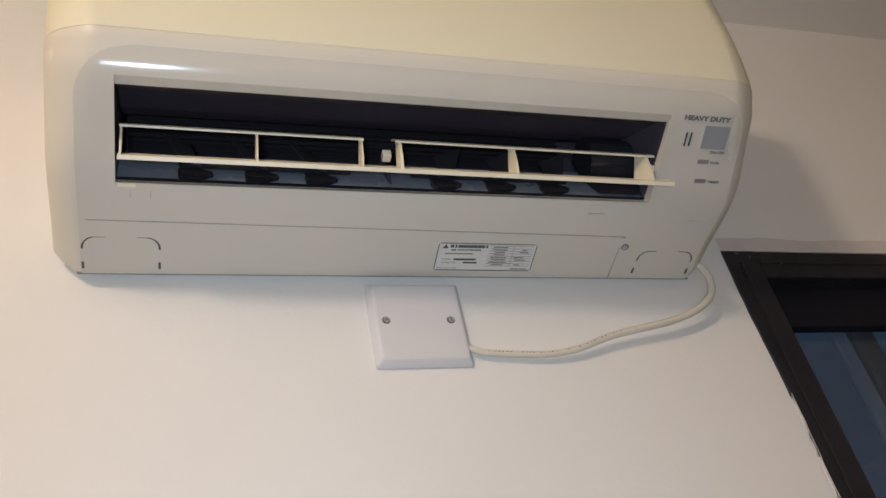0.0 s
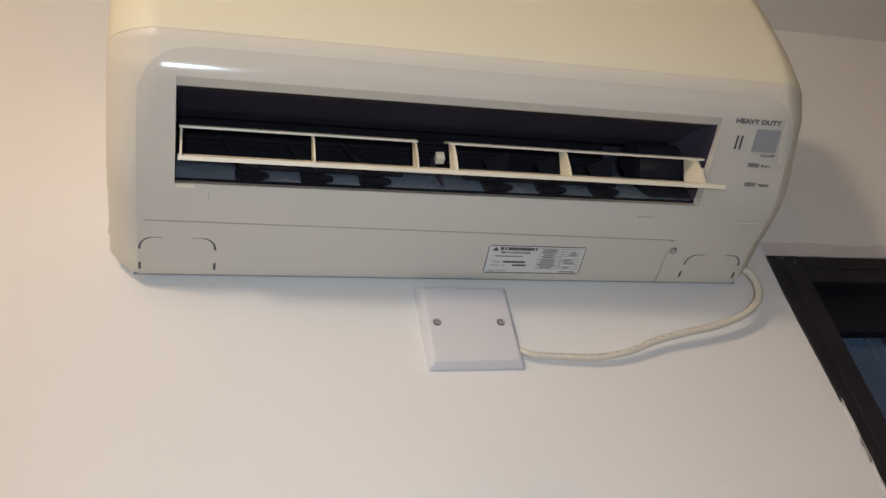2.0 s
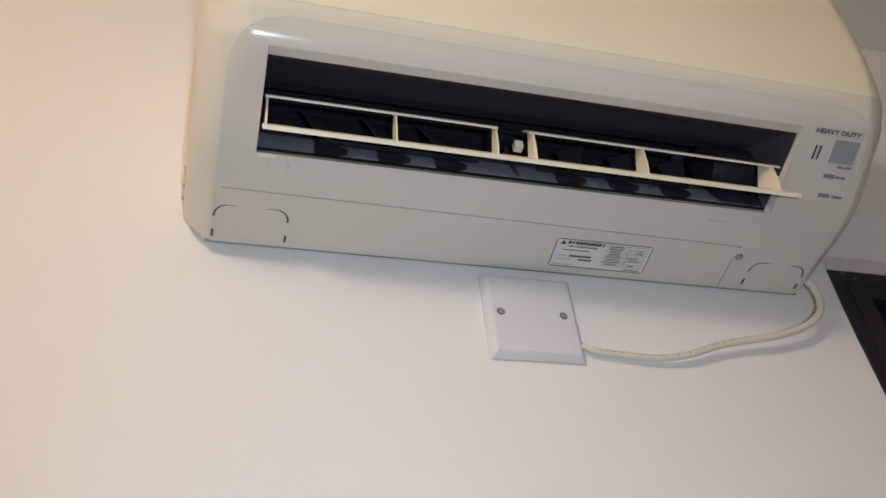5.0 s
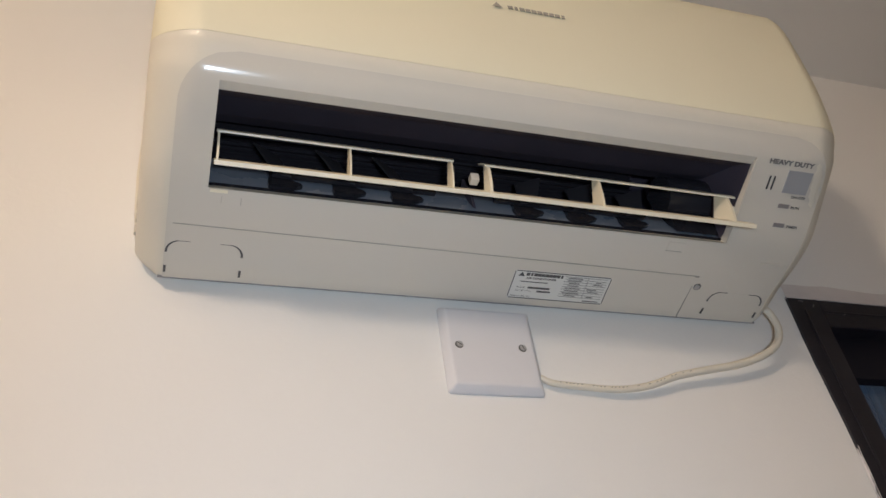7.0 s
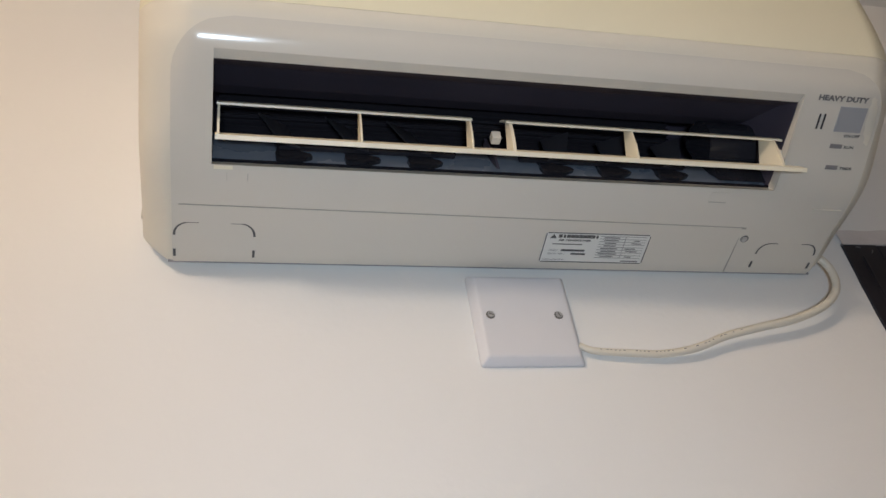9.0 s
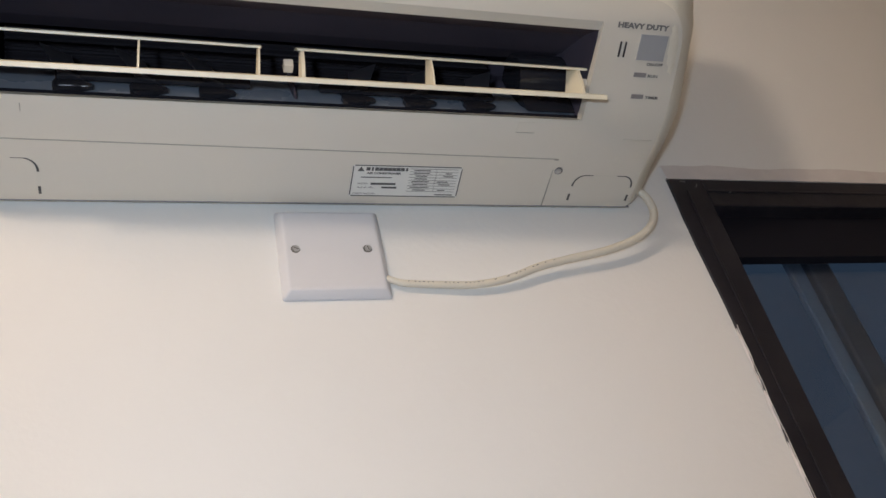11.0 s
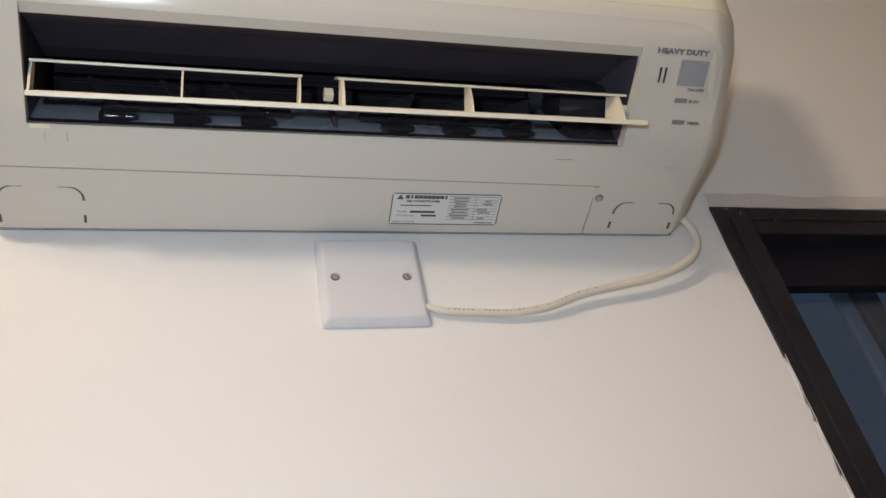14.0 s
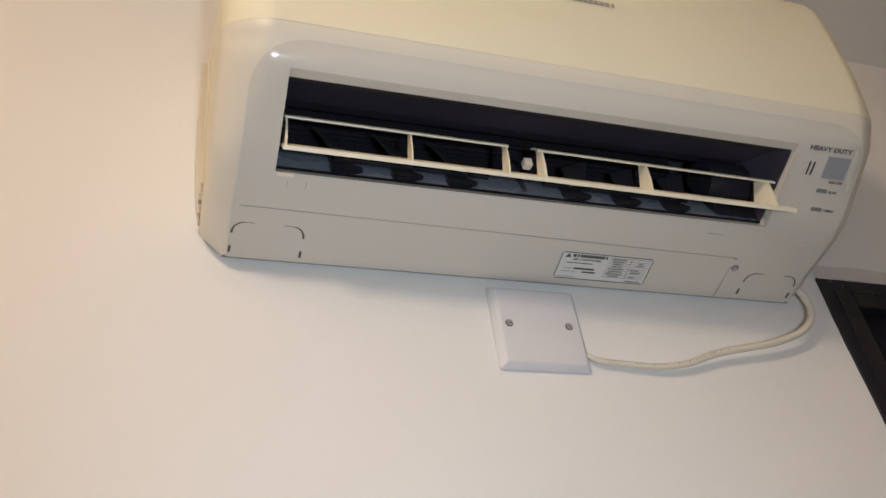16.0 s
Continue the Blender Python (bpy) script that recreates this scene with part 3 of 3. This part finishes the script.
# service panel seam, screw, knockouts
bm = bmesh.new()
patch(bm, on_surface(0.2412, -0.0648) @ Matrix.Rotation(radians(-0.5), 4, "Z"), 0.4626, 0.0007, 0.0005)
part("panel_seam", bm, M_LINE, ac, "thin dark seam of the service panel")
bm = bmesh.new()
patch(bm, on_surface(0.4725, -0.0375), 0.0007, 0.049, 0.0006)
patch(bm, on_surface(0.4722, -0.0622), 0.004, 0.0016, 0.0006)
part("panel_seam", bm, M_LINE, ac)
m = on_surface(0.478, -0.0505, 0.0003)
screw = part("screw_recess", rod(bmesh.new(), m @ Vector((0, 0, -0.001)), m @ Vector((0, 0, 0.0004)), 0.0037, 20), M_GREYINK, ac)
part("screw", rod(bmesh.new(), m @ Vector((-0.0006, 0, 0)), m @ Vector((-0.0006, 0, 0.0011)), 0.0030, 16, 0.0026), M_SCREW, screw)
for x0, x1, low_y, top_y in ((0.0065, 0.0645, -0.0172, -0.0500), (0.4960, 0.5545, -0.0185, -0.0465)):
    knock = thing("knockout", (0, 0, 0), "", "")
    knock.parent = ac
    knock.location = Vector(((x0 + x1) / 2, -0.03, 2.0628)) - Vector(ac.location)
    m = on_surface((x0 + x1) / 2, (low_y + top_y) / 2)
    hw, hh, r = (x1 - x0) / 2, (low_y - top_y) / 2, 0.0105
    part("top_line", patch(bmesh.new(), m, 2 * (hw - r - 0.006), 0.0003, 0.0004, 0, hh), M_FAINT, knock)
    for s in (-1, 1):
        bm = bmesh.new()
        path = [(s * hw, hh - r - 0.0012)] + [(s * (hw - r + r * math.cos(a)), hh - r + r * math.sin(a)) for a in [math.pi / 2 * k / 8 for k in range(9)]] + [(s * (hw - r - 0.007), hh)]
        sides = []
        for k, (xa, ya) in enumerate(path):
            (xp, yp), (xq, yq) = path[max(k - 1, 0)], path[min(k + 1, len(path) - 1)]
            d = Vector((xq - xp, yq - yp)).normalized()
            w = 0.00095 - 0.00055 * k / (len(path) - 1)
            sides.append([bm.verts.new(m @ Vector((xa - q * d.y * w, ya + q * d.x * w, 0.0005))) for q in (-1, 1)])
        for p, q in zip(sides, sides[1:]):
            bm.faces.new((p[0], p[1], q[1], q[0]))
        part("slot", bm, M_PRINT, knock)
        part("slot", patch(bmesh.new(), m, 0.0019, 0.0066, 0.0005, s * hw, -hh + 0.0045), M_PRINT, knock)

# small moulding marks under the outlet
bm = bmesh.new()
patch(bm, on_surface(0.4345, -0.0888), 0.016, 0.0004, 0.0006)
part("moulding_mark", bm, M_LINE, ac)
part("moulding_tab", patch(bmesh.new(), on_surface(0.4345, -0.0938), 0.016, 0.009, 0.0005), M_WHITE, ac)
for x, w in ((0.0431, 0.0002), (0.0576, 0.0004)):
    part("moulding_mark", patch(bmesh.new(), on_surface(x, -0.0930), w, 0.006, 0.0010), M_LINE, ac)
part("moulding_tab", patch(bmesh.new(), on_surface(0.0405, -0.1004), 0.013, 0.0026, 0.0008), M_BLADE, ac)
part("moulding_mark", patch(bmesh.new(), on_surface(0.541, -0.0855), 0.028, 0.0009, 0.0012), M_WHITE, ac)

# rating label
LW, LH = 0.0937, 0.031
m = on_surface(0.3433, -0.0362, 0.0005)
label = part("rating_label", patch(bmesh.new(), m, LW, LH, 0.00015, round_by=0.002), M_LABEL, ac, "white rating label with black print")
bm = bmesh.new()
up = m @ Matrix.Translation((0, 0, 0.00025))
for x, y, w, h in ((0, LH / 2 - 0.0006, LW - 0.003, 0.0008), (0, -LH / 2 + 0.0006, LW - 0.003, 0.0008), (LW / 2 - 0.0006, 0, 0.0008, LH - 0.003), (-LW / 2 + 0.0006, 0, 0.0008, LH - 0.003)):
    patch(bm, up, w, h, 0.0001, x, y)
part("label_border", bm, M_PRINT, label)
bm = bmesh.new()
tri = [up @ Vector((-LW / 2 + 0.004 + dx, LH / 2 - 0.0062 + dy, 0.0001)) for dx, dy in ((0, 0), (0.006, 0), (0.003, 0.0046))]
bm.faces.new([bm.verts.new(p) for p in tri])
part("maker_mark", bm, M_PRINT, label)
bm = bmesh.new()
for k in range(10):
    patch(bm, up, 0.0033 if k not in (1, 9) else 0.0018, 0.0031, 0.0001, -LW / 2 + 0.0130 + 0.0036 * k, LH / 2 - 0.0038)
part("maker_bar", bm, M_PRINT, label)
writing("printed_word", "AIR CONDITIONER", up @ Matrix.Translation((-LW / 2 + 0.012, LH / 2 - 0.0088, 0.0001)), 0.029, 0.0021, M_PRINT, label, bold=0.05)
writing("printed_word", "MODEL", up @ Matrix.Translation((-LW / 2 + 0.006, -0.0035, 0.0001)), 0.0085, 0.0016, M_PRINT, label)
writing("printed_word", "Serial No.:", up @ Matrix.Translation((-LW / 2 + 0.006, -0.0072, 0.0001)), 0.015, 0.0018, M_PRINT, label)
writing("printed_word", "MADE IN THAILAND", up @ Matrix.Translation((-LW / 2 + 0.003, -LH / 2 + 0.0022, 0.0001)), 0.0185, 0.0015, M_PRINT, label)
bm = bmesh.new()
for x, y, w, h in ((-0.026, 0.0035, 0.026, 0.0008), (-0.0195, -0.0028, 0.021, 0.0019), (-0.014, -0.0064, 0.013, 0.0017)):
    patch(bm, up, w, h, 0.0001, x, y)
part("print_block", bm, M_PRINT, label)
bm = bmesh.new()
TX0, TX1 = 0.0015, LW / 2 - 0.0035
for k in range(9):
    patch(bm, up, TX1 - TX0, 0.00028, 0.0001, (TX0 + TX1) / 2, LH / 2 - 0.0028 - 0.0028 * k)
patch(bm, up, 0.0003, 0.0224, 0.0001, 0.0245, LH / 2 - 0.0140)
rng = random.Random(9)
for k in range(8):
    y = LH / 2 - 0.0042 - 0.0028 * k
    patch(bm, up, rng.uniform(0.010, 0.019), 0.0009, 0.0001, 0.0120, y)
    if k % 3:
        patch(bm, up, rng.uniform(0.004, 0.013), 0.0009, 0.0001, rng.uniform(0.031, 0.036), y)
patch(bm, up, 0.016, 0.0010, 0.0001, TX1 - 0.009, -LH / 2 + 0.0026)
part("print_table", bm, M_GREYINK, label)

# controls and printing on the right of the outlet
writing("printed_word", "HEAVY DUTY", on_surface(0.4948, -0.1738, 0.0009), 0.0465, 0.0046, M_GREYINK, ac, "grey printed words HEAVY DUTY", bold=0.055)
part("display_window", patch(bmesh.new(), on_surface(0.530, -0.1612), 0.0250, 0.0208, 0.0009), M_DISPLAY, ac, "grey square receiver window")
writing("printed_word", "ON-OFF", on_surface(0.5285, -0.1478, 0.0007), 0.0150, 0.0026, M_PRINT, ac, bold=0.03)
for words, y, x, w in (("RUN", -0.1402, 0.5323, 0.009), ("TIMER", -0.1238, 0.5345, 0.0125)):
    part("indicator_lamp", patch(bmesh.new(), on_surface(x - 0.0075, y - 0.0003), 0.0112, 0.0037, 0.0007), M_LAMP, ac, "unlit grey indicator")
    writing("printed_word", words, on_surface(x, y + 0.0012, 0.0007), w, 0.0025, M_PRINT, ac, bold=0.03)
for x in (0.5010, 0.5055):
    part("vent_slot", patch(bmesh.new(), on_surface(x, -0.1586), 0.0014, 0.0125, 0.0007), M_INK, ac)

# maker's mark on the front panel, as plain shapes
fm = Matrix(((1, 0, 0, 0.0), (0, 0, -1, -0.2098), (0, 1, 0, 0.0), (0, 0, 0, 1)))
bm = bmesh.new()
bm.faces.new([bm.verts.new((x, -0.2102, z)) for x, z in ((0.2452, 2.2140), (0.2548, 2.2140), (0.250, 2.2208))])
part("maker_mark", bm, M_NAME, ac)
bm = bmesh.new()
for k in range(10):
    patch(bm, fm, 0.0043 if k not in (1, 9) else 0.0024, 0.0042, 0.0003, 0.2620 + 0.0054 * k, 2.2168)
part("maker_bar", bm, M_NAME, ac, "row of grey blocks in place of the maker's name")

# ---- the blank plate ----
plate = thing("blank_plate", (0.278, 0, 2.01), "square white blank wall plate with two screws", "wall plate")
px0, px1, pz0, pz1 = 0.2372, 0.3232, 1.9692, 2.0552
bm = bmesh.new()
levels = [(0.0, -0.0002), (0.0, -0.0026), (0.0005, -0.0036), (0.0040, -0.0084), (0.0047, -0.0090), (0.0058, -0.0094), (0.0072, -0.0095)]
rings = []
for inset, y in levels:
    r = 0.0022
    pts = []
    for cx, cz, a0 in ((px1 - inset - r, pz1 - inset - r, 0), (px0 + inset + r, pz1 - inset - r, 90), (px0 + inset + r, pz0 + inset + r, 180), (px1 - inset - r, pz0 + inset + r, 270)):
        for k in range(5):
            a = radians(a0 + 22.5 * k)
            pts.append((cx + r * math.cos(a), y, cz + r * math.sin(a)))
    rings.append([bm.verts.new(p) for p in pts])
for a, b in zip(rings, rings[1:]):
    for k in range(20):
        bm.faces.new((a[k], a[(k + 1) % 20], b[(k + 1) % 20], b[k]))
bm.faces.new(rings[-1]), bm.faces.new(rings[0][::-1])
part("cover", bm, M_PLATE, plate, smooth=True, sharp=22)
for x, turn in ((0.2500, 25), (0.3080, 70)):
    # recess and slot are dark grey solids; the offset screw leaves a crescent
    cup = rod(bmesh.new(), (x, -0.0080, 2.0125), (x, -0.0097, 2.0125), 0.0037, 24)
    hole = part("screw_recess", cup, M_FADED, plate)
    sc = rod(bmesh.new(), (x + 0.0006, -0.0091, 2.0131), (x + 0.0006, -0.0101, 2.0131), 0.0032, 20, 0.0028)
    head = part("screw", sc, M_SCREW, hole)
    m = Matrix.Translation((x + 0.0006, -0.0101, 2.0131)) @ Matrix.Rotation(radians(turn), 4, "Y")
    part("screw_slot", box(bmesh.new(), -0.0022, 0.0022, -0.0001, 0.0004, -0.0004, 0.0004, m=m), M_FADED, hole)

# ---- the cable ----
CABLE = [(0.3205, -0.0058, 1.986), (0.3279, -0.0062, 1.9819), (0.3369, -0.0064, 1.9798), (0.3639, -0.0068, 1.9778), (0.3916, -0.0076, 1.9766), (0.4219, -0.0092, 1.9808), (0.4541, -0.0115, 1.9916),
         (0.4872, -0.0135, 1.9987), (0.522, -0.0152, 2.0058), (0.5533, -0.017, 2.0172), (0.5735, -0.0182, 2.0319), (0.5812, -0.019, 2.0494), (0.5786, -0.019, 2.0664), (0.5682, -0.019, 2.0772)]
cable = thing("power_cable", (0.45, -0.01, 1.98), "cream round power cable from wall plate to air conditioner", "cable")
part("sheath", tube(bmesh.new(), spline(CABLE, 8), 0.0037, r0=0.0027), M_CABLE, cable, smooth=True)
part("cable_clip", box(bmesh.new(), 0.5625, 0.568, -0.024, -0.015, 2.0635, 2.0685, 0.0015), M_DISPLAY, cable, "grey clip where it enters the unit")
bm = bmesh.new()
pts = spline(CABLE, 8)
rng = random.Random(2)
for k in range(14, 52):
    c, d = pts[k], (pts[k + 1] - pts[k]).normalized()
    side = Vector((0, -1, 0))
    up2 = d.cross(side)
    mm = Matrix((d, up2, side)).transposed().to_4x4()
    if rng.random() < 0.75:
        patch(bm, Matrix.Translation(c + side * (0.0027 + 0.0010 * min(1.0, 1.6 * k / len(pts)))) @ mm, rng.uniform(0.0008, 0.0022), 0.0006, 0.0001, 0, -0.0004)
part("cable_print", bm, M_GREYINK, cable)
